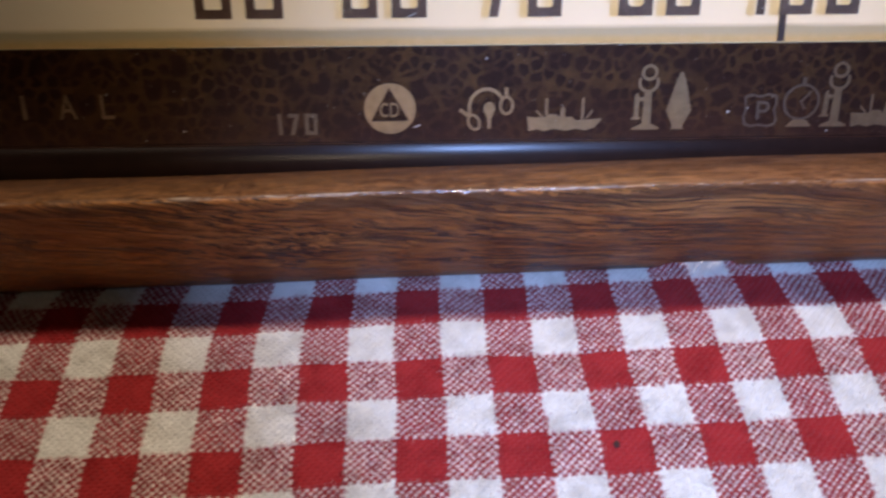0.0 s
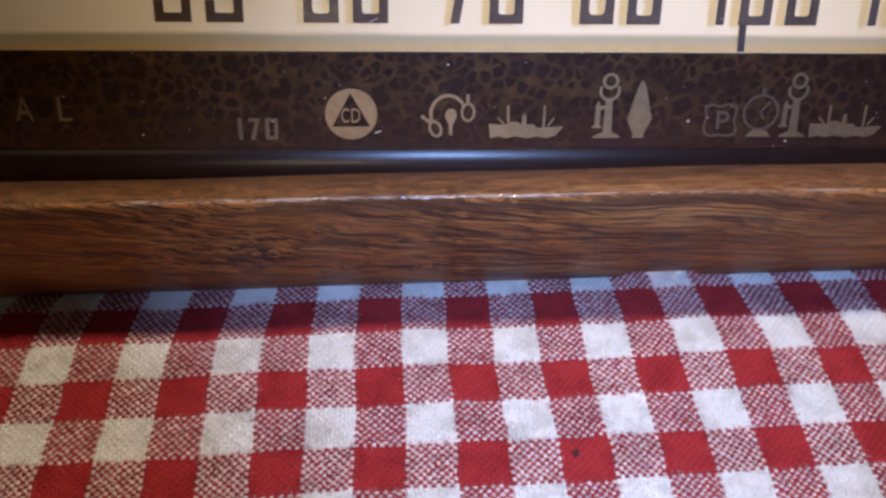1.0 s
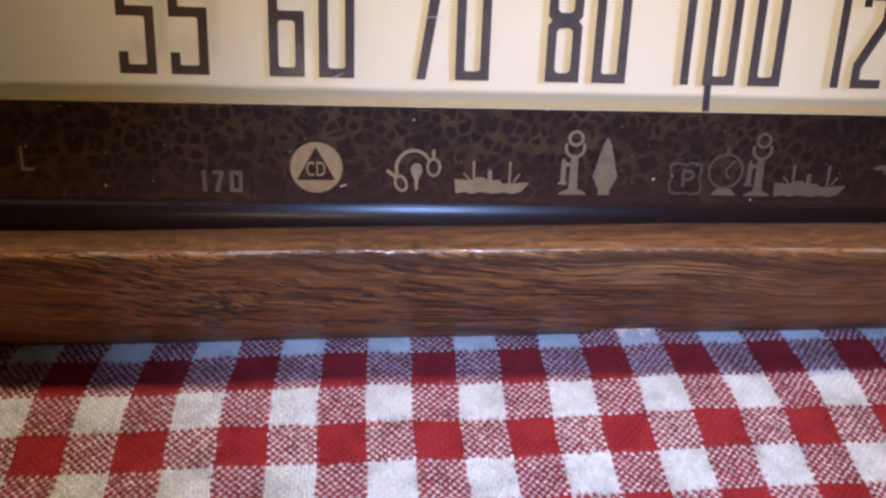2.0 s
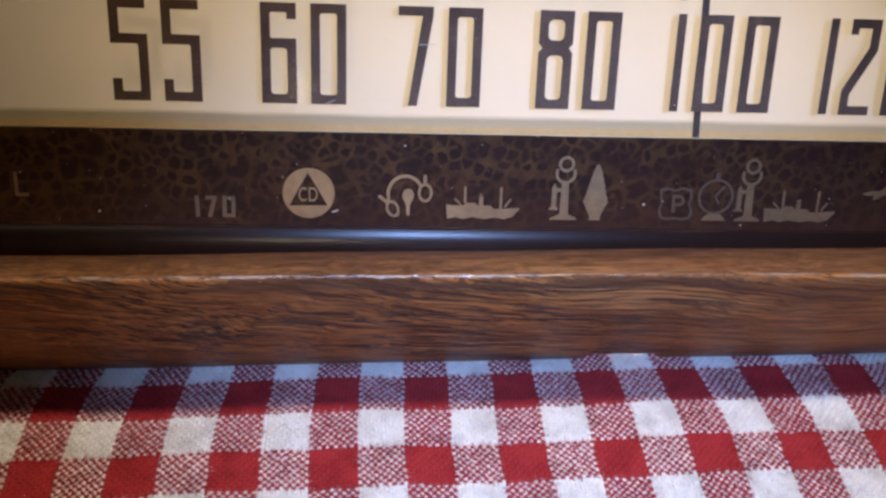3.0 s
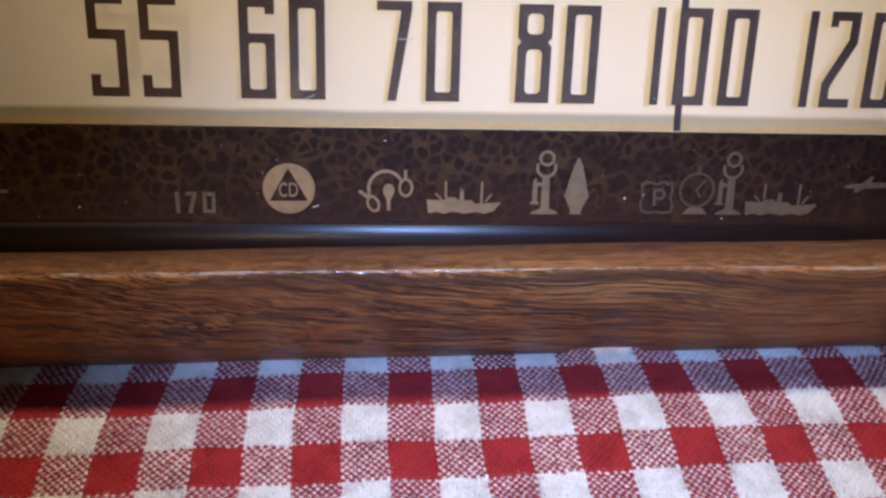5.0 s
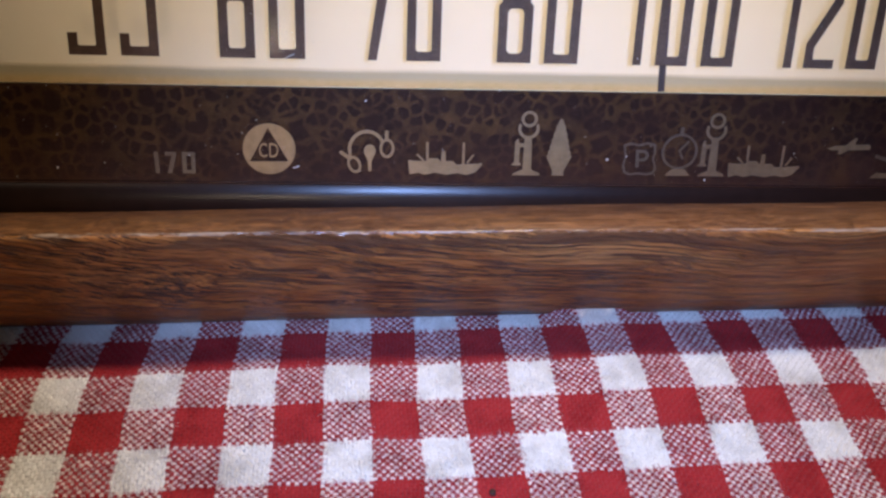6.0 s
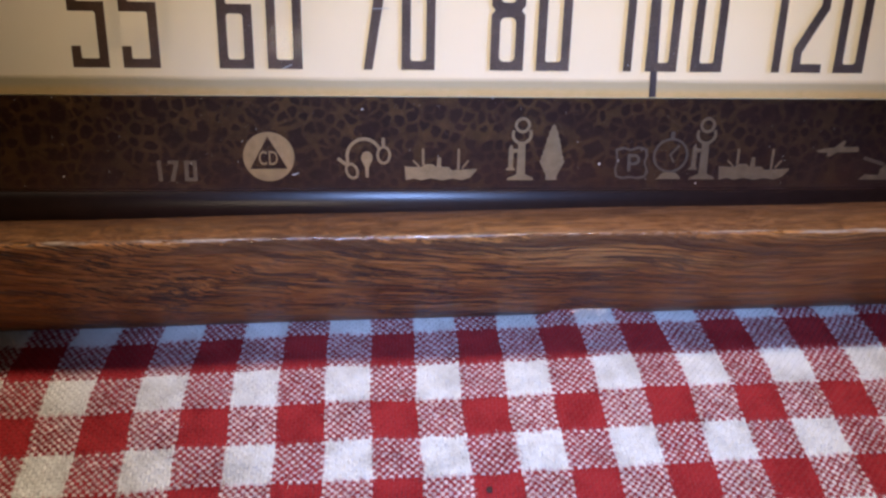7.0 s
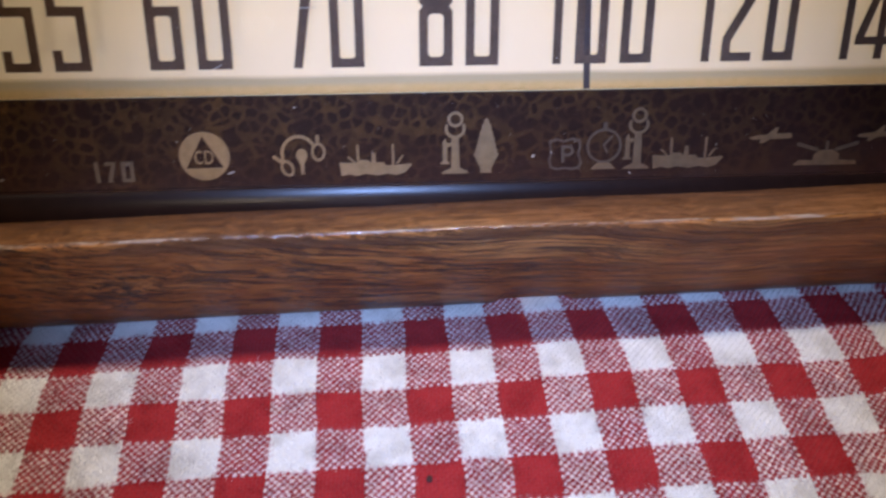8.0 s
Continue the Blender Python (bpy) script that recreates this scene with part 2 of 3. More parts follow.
def celluloid(name, margin):
    """Translucent cream sheet; its lower margin is printed tan, with the shade of the gap painted along the seam."""
    n = Nodes(name)
    cloud = n.noise(n.place(), 60, 4)
    tone = n.ramp(cloud, (0.3, (0.83, 0.71, 0.55)), (0.7, (0.86, 0.75, 0.60)))
    light = (0.9, 0.82, 0.68, 1)
    if margin:
        up = n.add("ShaderNodeSeparateXYZ", Vector=n.coords.outputs["Object"]).outputs[1]
        seam_noise = n.noise(n.place((60, 300, 300)), 1.0, 4, 0.6)
        edge = n.math("ADD", n.math("MULTIPLY", n.math("SUBTRACT", up, 0.0120), 250.0), n.math("MULTIPLY", n.math("SUBTRACT", seam_noise, 0.5), 0.16))
        tan = n.ramp(n.noise(n.place(), 700, 4, 0.6), (0.3, (0.58, 0.42, 0.20)), (0.7, (0.66, 0.48, 0.25)))
        # the olive grey along the seam is the gap's shade, put into the colour
        tone = n.mix(n.grey(edge, (0.46, 0.0), (0.66, 1.0)), tan, n.ramp(edge, (0.78, (0.50, 0.43, 0.29)), (0.90, (0.80, 0.69, 0.52))))
        light = tone
    glow = n.add("ShaderNodeBsdfTranslucent", Color=light)
    both = n.add("ShaderNodeMixShader", Fac=0.3)
    n.done(Base_Color=tone, Roughness=0.5, Specular_IOR_Level=0.3)
    n.tree.links.new(n.bsdf.outputs[0], both.inputs[1])
    n.tree.links.new(glow.outputs[0], both.inputs[2])
    n.tree.links.new(both.outputs[0], n.tree.nodes["Material Output"].inputs[0])
    return n.mat


CREAM = celluloid("cream_celluloid", False)
TAN = celluloid("tan_printed_celluloid", True)
# pale yellow paints the highlight along the band's top edge
LIP = plain("painted_lip_highlight", (0.86, 0.68, 0.36), 0.4, grain=700, change=0.06, Specular_IOR_Level=0.4)
INK = plain("dark_brown_ink", (0.142, 0.090, 0.064), 0.7, grain=2600, change=0.35, Specular_IOR_Level=0.05)
DIM = plain("nearly_gone_gilt_ink", (0.080, 0.049, 0.029), 0.5, metal=0.2, grain=2200, change=0.35)
FADED = plain("faded_gilt_ink", (0.112, 0.073, 0.042), 0.5, metal=0.3, grain=2200, change=0.3)
WORN = plain("half_worn_gilt_ink", (0.205, 0.128, 0.068), 0.45, metal=0.6, grain=900, change=0.35)
GILT = plain("dull_gilt_ink", (0.260, 0.166, 0.084), 0.42, metal=0.6, grain=900, change=0.3)
BEAD = plain("dark_brown_gloss_plastic", (0.018, 0.0085, 0.0065), 0.29, grain=700, change=0.4, Specular_IOR_Level=0.31)
STEEL = plain("brown_painted_steel", (0.105, 0.062, 0.050), 0.5, grain=1500)
DUST = plain("pale_dust", (0.62, 0.58, 0.52), 0.8, grain=3000)
GLASS = glass_material()


PLASTER = plain("painted_plaster", (0.55, 0.49, 0.42), 0.9, grain=6, change=0.06)
BOARD = plain("table_board", (0.22, 0.13, 0.07), 0.5, grain=30, change=0.2)
CRUMB = plain("dark_crumb", (0.055, 0.016, 0.015), 0.8, grain=3000)

# ---- building helpers ----


def placed(ob, material, parent=None, m=None, label=""):
    """Gives ob its material, its parent and its pose in the world."""
    if material:
        ob.data.materials.append(material)
    m = m or Matrix()
    if parent:
        ob.parent = parent
        ob.matrix_basis = WORLD_OF[parent].inverted() @ m
    else:
        ob.matrix_basis = m
    WORLD_OF[ob] = m
    return tagged(ob, label)


WORLD_OF = {}


def mesh_from(name, bm):
    data = bpy.data.meshes.new(name)
    bm.normal_update()
    bm.to_mesh(data)
    bm.free()
    return data


def part(name, bm, material, parent, label="", m=None, smooth=False):
    data = mesh_from(name, bm)
    if smooth:
        data.shade_smooth()
    return placed(new(name, data), material, parent, m, label)


def box(x0, x1, y0, y1, z0, z1, bevel=0.0):
    bm = bmesh.new()
    bmesh.ops.create_cube(bm, size=1)
    for v in bm.verts:
        v.co = Vector(((x0 + x1) / 2 + v.co.x * (x1 - x0), (y0 + y1) / 2 + v.co.y * (y1 - y0), (z0 + z1) / 2 + v.co.z * (z1 - z0)))
    if bevel:
        bmesh.ops.bevel(bm, geom=bm.edges[:], offset=bevel, segments=2, affect="EDGES")
    return bm


def sweep(profile, xs, bend=None):
    """A closed outline (y, z) swept along x through the stations xs."""
    bm = bmesh.new()
    rings = []
    for x in xs:
        ring = []
        for y, z in profile:
            p = Vector((x, y, z))
            ring.append(bm.verts.new(bend(p) if bend else p))
        rings.append(ring)
    count = len(profile)
    for a, b in zip(rings, rings[1:]):
        for k in range(count):
            bm.faces.new((a[k], a[(k + 1) % count], b[(k + 1) % count], b[k]))
    bm.faces.new(rings[0][::-1])
    bm.faces.new(rings[-1])
    bmesh.ops.recalc_face_normals(bm, faces=bm.faces[:])
    return bm


def cut_shape(name, loops, thick, material, parent, m, label=""):
    """A flat printed shape from closed outlines in mm (inner ones are holes), thick mm, lying on the plane of m."""
    curve = bpy.data.curves.new(name, "CURVE")
    curve.dimensions, curve.fill_mode = "2D", "BOTH"
    curve.extrude = thick * MM / 2
    for loop in loops:
        line = curve.splines.new("POLY")
        line.points.add(len(loop) - 1)
        for p, (x, y) in zip(line.points, loop):
            p.co = (x * MM, y * MM, 0, 1)
        line.use_cyclic_u = True
    return from_curve(name, curve, material, parent, m, label)


def from_curve(name, curve, material, parent, m, label=""):
    helper = new(name + "_outline", curve)
    view = bpy.context.evaluated_depsgraph_get()
    data = bpy.data.meshes.new_from_object(helper.evaluated_get(view))
    bpy.data.objects.remove(helper)
    bpy.data.curves.remove(curve)
    data.materials.clear()
    data.name = name
    return placed(new(name, data), material, parent, m, label)


def lettering(name, text, x, y, height, width, thick, material, parent, m):
    """Letters of the built-in font whose box is width x height mm, its lower left corner at x, y mm."""
    curve = bpy.data.curves.new(name, "FONT")
    curve.body, curve.fill_mode, curve.extrude = text, "BOTH", 0.01
    ob = from_curve(name, curve, material, parent, m)
    co = np.array([v.co[:] for v in ob.data.vertices])
    lo, hi = co.min(0), co.max(0)
    for v in ob.data.vertices:
        v.co = ((x + (v.co.x - lo[0]) / (hi[0] - lo[0]) * width) * MM, (y + (v.co.y - lo[1]) / (hi[1] - lo[1]) * height) * MM, v.co.z / 0.01 * thick * MM / 2)
    return ob


def ring(x, y, r, inner=0.0, count=36, squash=1.0):
    outer = [(x + r * math.cos(a), y + squash * r * math.sin(a)) for a in np.linspace(0, 2 * math.pi, count, endpoint=False)]
    if not inner:
        return [outer]
    return [outer, [(x + inner * math.cos(a), y + squash * inner * math.sin(a)) for a in np.linspace(0, 2 * math.pi, count, endpoint=False)]]


def rounded(x0, y0, x1, y1, r, steps=4):
    points = []
    for cx, cy, start in ((x1 - r, y1 - r, 0), (x0 + r, y1 - r, 90), (x0 + r, y0 + r, 180), (x1 - r, y0 + r, 270)):
        for k in range(steps + 1):
            a = radians(start + 90 * k / steps)
            points.append((cx + r * math.cos(a), cy + r * math.sin(a)))
    return points


def ribbon(points, width):
    """The outline of a line of that width through points."""
    left, right = [], []
    for k, p in enumerate(points):
        a, b = Vector(points[max(k - 1, 0)]), Vector(points[min(k + 1, len(points) - 1)])
        side = (b - a).normalized()
        side = Vector((-side.y, side.x)) * width / 2
        left.append((p[0] + side.x, p[1] + side.y))
        right.append((p[0] - side.x, p[1] - side.y))
    return left + right[::-1]


def arc(x, y, r, start, end, count=14, squash=1.0):
    return [(x + r * math.cos(radians(a)), y + squash * r * math.sin(radians(a))) for a in np.linspace(start, end, count)]


# ---- the room, plain, beyond the view ----
def room():
    for name, size in (
        ("floor", (-2.0, 2.0, -2.2, 1.8, -0.80, -0.76)),
        ("ceiling", (-2.0, 2.0, -2.2, 1.8, 1.70, 1.74)),
        ("wall_north", (-2.0, 2.0, 1.8, 1.84, -0.76, 1.70)),
        ("wall_south", (-2.0, 2.0, -2.24, -2.2, -0.76, 1.70)),
        ("wall_west", (-2.04, -2.0, -2.2, 1.8, -0.76, 1.70)),
        ("wall_east", (2.0, 2.04, -2.2, 1.8, -0.76, 1.70)),
    ):
        tagged(part(name, box(*size), PLASTER, None), "plain painted plaster surface closing the room", "wall" if "wall" in name else name, kind="structure")


room()


def table():
    ob = new("table")
    ob.matrix_basis = pose(0.1, 0.15, -0.76)
    WORLD_OF[ob] = ob.matrix_basis.copy()
    tagged(ob, "wooden table under the gingham cloth", "table")
    part("tabletop", box(-0.55, 0.75, -0.30, 0.55, -0.030, -0.0016, 0.002), BOARD, ob)
    for x in (-0.48, 0.62):
        for y in (-0.24, 0.42):
            part("leg", box(x, x + 0.06, y, y + 0.06, -0.76, -0.0305, 0.003), BOARD, ob)
    return ob


table()

# ---- gingham cloth, yarn by yarn ----
CHECK, YARNS = 6.35, 12
PITCH = CHECK / YARNS
COLUMN0, ROW0 = 16.5, 120.0


def drape(x, y):
    """Where a point of the flat weave lies on the table, in mm: slightly wavy."""
    dx = 0.14 * np.sin(x * 0.13 + 0.4) * np.cos(y * 0.17) + 0.10 * np.sin(y * 0.31 + x * 0.05)
    dy = 0.16 * np.sin(x * 0.11 + 1.3) + 0.10 * np.sin(x * 0.29 + y * 0.09)
    dx = dx + 0.07 * np.sin(y * 0.83 + 1.7 * np.sin(x * 0.21)) + 0.04 * np.sin(y * 1.9 + x * 0.6)
    dy = dy + 0.07 * np.sin(x * 0.77 + 1.9 * np.sin(y * 0.23 + 1)) + 0.04 * np.sin(x * 1.7 - y * 0.5)
    lumps = np.sin(x * 1.13 + 1.4 * np.sin(y * 0.7)) * np.sin(y * 1.31 + 1.2 * np.sin(x * 0.9)) + 0.6 * np.sin(x * 2.3 + y * 0.8) * np.sin(y * 2.1 - x * 0.6)
    dz = 0.12 * lumps + 0.10 * np.sin(x * 0.16 + y * 0.21) + 0.08 * np.cos(x * 0.09 - y * 0.27)
    # drawn in slightly where it passes under the radio
    dx = dx - (x - 28) * 0.000125 * np.maximum(y - 112, 0) ** 2
    return x + dx, y + dy + 0.006 * (x - 20), dz - 0.28


def yarn_tubes(along, across, lengthwise, red, rng):
    """Tubes along every line of across, which pass over and under at the stations along."""
    sides = 6
    turn = np.linspace(0, 2 * np.pi, sides, endpoint=False)
    n, k = len(across), len(along)
    a_idx, s_idx = np.meshgrid(np.arange(n), np.arange(k), indexing="ij")
    over = np.where((a_idx + s_idx + (0 if lengthwise else 1)) % 2 == 0, 1.0, -1.0)
    mid = across[:, None] + rng.normal(0, 0.035, (n, k))
    run = np.broadcast_to(along[None, :], (n, k)) + rng.normal(0, 0.012, (n, k))
    # the lengthwise yarns are the fuller ones
    wide = (np.where(red, 0.288, 0.275) if lengthwise else np.where(red, 0.268, 0.25))[:, None] * (1 + rng.normal(0, 0.12, (n, k)))
    tall = 0.17 * (1 + rng.normal(0, 0.07, (n, k)))
    lift = (0.016 if lengthwise else -0.012) + 0.165 * over + rng.normal(0, 0.022, (n, k))
    side = mid[:, :, None] + wide[:, :, None] * np.cos(turn)
    rise = lift[:, :, None] + tall[:, :, None] * np.sin(turn)
    run = np.broadcast_to(run[:, :, None], side.shape)
    x, y = (side, run) if lengthwise else (run, side)
    px, py, pz = drape(x, y)
    points = np.stack([px, py, pz + rise], -1).reshape(-1, 3) * MM
    base = (np.arange(n)[:, None, None] * k + np.arange(k - 1)[None, :, None]) * sides
    j = np.arange(sides)[None, None, :]
    jn = (j + 1) % sides
    quads = np.stack([base + j, base + jn, base + sides + jn, base + sides + j], -1).reshape(-1, 4)
    if lengthwise:
        quads = quads[:, ::-1]
    return points, quads


def mesh_of(name, points, quads):
    data = bpy.data.meshes.new(name)
    data.vertices.add(len(points))
    data.vertices.foreach_set("co", points.astype(np.float32).ravel())
    data.loops.add(quads.size)
    data.loops.foreach_set("vertex_index", quads.astype(np.int32).ravel())
    data.polygons.add(len(quads))
    data.polygons.foreach_set("loop_start", np.arange(0, quads.size, 4, dtype=np.int32))
    data.update(calc_edges=True)
    data.shade_smooth()
    return data


def gingham_sheet_material():
    n = Nodes("gingham_cotton_sheet")
    split = n.add("ShaderNodeSeparateXYZ", Vector=n.place())
    bands = []
    for axis, start in ((0, COLUMN0), (1, ROW0)):
        cell = n.math("FLOOR", n.math("DIVIDE", n.math("SUBTRACT", split.outputs[axis], start * MM), CHECK * MM))
        bands.append(n.math("ABSOLUTE", n.math("MODULO", cell, 2.0)))
    white = n.math("MULTIPLY", n.math("ADD", bands[0], bands[1]), 0.5)
    fuzz = n.noise(n.place(), 2500, 4)
    tone = n.mix(white, (0.38, 0.016, 0.023), (0.75, 0.74, 0.71))
    return n.done(Base_Color=n.mix(0.12, tone, fuzz, "OVERLAY"), Roughness=0.95, Specular_IOR_Level=0.1)


def tablecloth():
    bm = bmesh.new()
    bmesh.ops.create_grid(bm, x_segments=40, y_segments=30, size=0.5)
    for v in bm.verts:
        v.co = Vector((0.1 + v.co.x * 1.2, 0.13 + v.co.y * 0.75, -0.00085))
    back = bmesh.ops.extrude_face_region(bm, geom=bm.faces[:])
    for v in back["geom"]:
        if isinstance(v, bmesh.types.BMVert):
            v.co.z -= 0.0006
    bmesh.ops.recalc_face_normals(bm, faces=bm.faces[:])
    cloth = part("tablecloth", bm, gingham_sheet_material(), None)
    tagged(cloth, "red and white gingham cotton tablecloth lying under the radio", "tablecloth")
    rng = np.random.default_rng(4)
    xs = np.arange(-56.0, 108.0, PITCH) + PITCH / 2
    ys = np.arange(71.0, 133.0, PITCH) + PITCH / 2
    xs = xs - (xs[0] - COLUMN0 - PITCH / 2) % PITCH
    ys = ys - (ys[0] - ROW0 - PITCH / 2) % PITCH
    red_x = np.floor((xs - COLUMN0) / CHECK) % 2 == 0
    red_y = np.floor((ys - ROW0) / CHECK) % 2 == 0
    warp, warp_q = yarn_tubes(ys, xs, True, red_x, rng)
    weft, weft_q = yarn_tubes(xs, ys, False, red_y, rng)
    # where the colours cross, bounce light and colour bleed are painted into the yarns
    mixed_a = np.repeat((red_x[:, None] != red_y[None, :-1]).ravel(), 6)
    mixed_b = np.repeat((red_y[:, None] != red_x[None, :-1]).ravel(), 6)
    red_a, red_b = np.repeat(red_x, (len(ys) - 1) * 6), np.repeat(red_y, (len(xs) - 1) * 6)
    points = np.concatenate([warp, weft])
    for name, material, red, mixed, label in (
        ("red_yarn", RED, True, False, "red cotton yarns"),
        ("white_yarn", WHITE, False, False, "white cotton yarns"),
        ("red_yarn", ROSE, True, True, "red cotton yarns tinted paler between white ones"),
        ("white_yarn", PINK, False, True, "white cotton yarns tinged pink between red ones"),
    ):
        quads = np.concatenate([warp_q[(red_a == red) & (mixed_a == mixed)], weft_q[(red_b == red) & (mixed_b == mixed)] + len(warp)])
        used, quads = np.unique(quads, return_inverse=True)
        ob = placed(new(name, mesh_of(name, points[used], quads.reshape(-1, 4))), material, cloth)
        tagged(ob, label, kind="stuff")
    for name, material, pick_x, pick_y, count, thick in (("red_fuzz", RED, red_x, red_y, 74000, 0.023), ("white_fuzz", WHITE, ~red_x, ~red_y, 18000, 0.014)):
        # fibres of one colour lie across the checks that it shares with the other
        points, quads = lint(xs[pick_x], ys[~pick_y], count // 2, thick, rng)
        for more, more_quads in (lint(xs[~pick_x], ys[pick_y], count // 2, thick, rng), *([lint(xs[pick_x], ys[pick_y], 40000, 0.014, rng)] if material is WHITE else [])):
            quads = np.concatenate([quads, more_quads + len(points)])
            points = np.concatenate([points, more])
        tagged(placed(new(name, mesh_of(name, points, quads)), material, cloth), "fine loose cotton fibres", kind="stuff")
    return cloth


def lint(xs, ys, count, thick, rng):
    """Fine loose fibres standing off the yarns at the crossings of xs and ys: three-sided slivers, bent once."""
    x = rng.choice(xs, count) + rng.normal(0, 0.14, count)
    y = rng.choice(ys, count) + rng.normal(0, 0.14, count)
    way = rng.uniform(0, 2 * np.pi, count)
    bent = way + rng.normal(0, 0.7, count)
    long = rng.uniform(0.18, 0.5, count)
    px, py, pz = drape(x, y)
    top = pz + rng.uniform(0.16, 0.26, count)
    spine = np.stack([
        np.stack([px, py, top], -1),
        np.stack([px + long * np.cos(way), py + long * np.sin(way), top + rng.uniform(0.03, 0.16, count)], -1),
        np.stack([px + long * (np.cos(way) + np.cos(bent)), py + long * (np.sin(way) + np.sin(bent)), top + rng.uniform(-0.02, 0.16, count)], -1),
    ], 1)
    across = np.stack([-np.sin(way), np.cos(way), 0 * way], -1)[:, None] * thick
    rise = np.array([0, 0, 0.016])
    points = np.stack([spine - across, spine + across, spine + rise], 2).reshape(-1, 3) * MM
    base = np.arange(count)[:, None, None] * 9 + np.arange(2)[None, :, None] * 3
    j = np.arange(3)[None, None, :]
    jn = (j + 1) % 3
    quads = np.stack([base + j, base + jn, base + 3 + jn, base + 3 + j], -1).reshape(-1, 4)
    return points, quads


tablecloth()

# ---- the radio ----
YAW = radians(-0.395)
BODY = Matrix.Rotation(YAW, 4, "Z")
LEAN = 19.89
PLATE = BODY @ Matrix.Translation((0, 125.69 * MM, 24.6 * MM)) @ Matrix.Rotation(radians(90 - LEAN), 4, "X") @ Matrix.Rotation(radians(-1.15), 4, "Z")

radio = new("table_radio")
radio.matrix_basis = BODY @ pose(0.05, 0.19, 0)
WORLD_OF[radio] = radio.matrix_basis.copy()
tagged(radio, "old walnut table radio with cream dial and dark marbled band", "radio")


def lean_rail(p):
    """The rail sinks a little towards its right end."""
    drop = 0.0105 * p.x * max(0.0, p.z / 0.0258) * min(1.0, max(0.0, (0.1248 - p.y) / 0.006))
    wave = 0.00012 * math.sin(p.x * 61) + 0.00008 * math.sin(p.x * 143 + 1)
    # the arris is nicked and uneven
    if p.z > 0.0245 and p.y < 0.1195:
        wave += 0.00013 * noise.noise((p.x * 520, 0.3, 0.7)) + 0.00010 * noise.noise((p.x * 1500, 2.3, 0.1))
    # a shallow gap is made under the rail here for the added lamp
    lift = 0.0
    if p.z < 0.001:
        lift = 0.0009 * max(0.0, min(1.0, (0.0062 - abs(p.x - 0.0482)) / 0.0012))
    return Vector((p.x, p.y + wave * p.z / 0.0258, p.z - drop + wave * 0.5 + lift))


def cabinet():
    profile = [(129.6, -0.3), (128.9, 0.3), (126.6, 3.5), (124.4, 7.5), (122.4, 11.5), (120.9, 15.0), (119.7, 18.5), (118.8, 21.5), (118.1, 24.2), (117.95, 25.3), (117.97, 25.62), (118.08, 25.85), (118.35, 25.98), (118.9, 26.0), (121.0, 25.62), (123.0, 24.85), (124.8, 24.05), (126.3, 23.5), (137.0, 23.4), (137.0, 2.0), (134.0, -0.3)]
    rail = sweep([(y * MM, z * MM) for y, z in profile], np.linspace(-0.118, 0.212, 900), lean_rail)
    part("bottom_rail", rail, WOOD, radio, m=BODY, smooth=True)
    # the case behind and above the dial, out of view
    part("case_back", box(-0.118, 0.212, 0.235, 0.245, 0.002, 0.150, 0.001), WOOD, radio, m=BODY)
    part("case_top", box(-0.118, 0.212, 0.136, 0.245, 0.1505, 0.158, 0.002), WOOD, radio, m=BODY)
    part("case_bottom", box(-0.117, 0.211, 0.1375, 0.2345, 0.002, 0.008, 0.001), WOOD, radio, m=BODY)
    for x in (-0.118, 0.204):
        part("case_side", box(x, x + 0.008, 0.1375, 0.2345, 0.0085, 0.150, 0.001), WOOD, radio, m=BODY)
    # unseen overhang, added to keep the lamp above off the dial
    part("shading_brow", box(-0.1095, 0.2035, 0.0575, 0.0900, -0.008, 0.034, 0.002), WOOD, radio, m=PLATE)


cabinet()

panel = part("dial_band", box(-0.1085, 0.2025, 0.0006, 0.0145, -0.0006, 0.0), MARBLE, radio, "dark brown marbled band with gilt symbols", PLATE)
bead_profile = [(0.35 + 2.05 * q, 0.02 + 0.50 * (1 - q * q)) for q in np.linspace(1, -1, 49)]
part("bead", sweep([(y * MM, z * MM) for y, z in bead_profile], np.linspace(-0.1085, 0.2025, 40)), BEAD, radio, "glossy dark brown bead", PLATE, True)


def dial_sheet(low, high, out):
    """A thin celluloid sheet of the dial, very slightly wavy."""
    bm = bmesh.new()
    bmesh.ops.create_grid(bm, x_segments=120, y_segments=16, size=0.5)
    for v in bm.verts:
        v.co = Vector((0.047 + v.co.x * 0.311, (low + high) / 2 + v.co.y * (high - low), out + 0.00006 * math.sin(v.co.x * 40)))
    return bm


back = part("dial_back", dial_sheet(0.01566, 0.0570, -0.0067), CREAM, radio, "thin cream celluloid dial ground lit from behind", PLATE, True)
part("dial_margin", dial_sheet(0.0085, 0.0157, -0.00660), TAN, radio, "tan lower margin of the dial with gap shade painted along the seam", PLATE, True)
part("lip", box(-0.1085, 0.2025, 0.01425, 0.01458, -0.00064, -0.00030, 0.0001), LIP, radio, "narrow lip, pale yellow for the light it catches", PLATE)
pane = part("dial_glass", box(-0.1085, 0.2025, 0.0028, 0.0570, 0.0002, 0.0007), GLASS, radio, "clear scratched dial window", PLATE)
pane.visible_shadow = False
part("pointer", box(-0.00042, 0.00042, -0.0050, 0.0410, -0.0003, 0.0003, 0.0002), STEEL, radio, "thin dark brown tuning pointer", PLATE @ Matrix.Translation((0.05368, 0.0146, -0.0056)) @ Matrix.Rotation(radians(2.3), 4, "Z"))


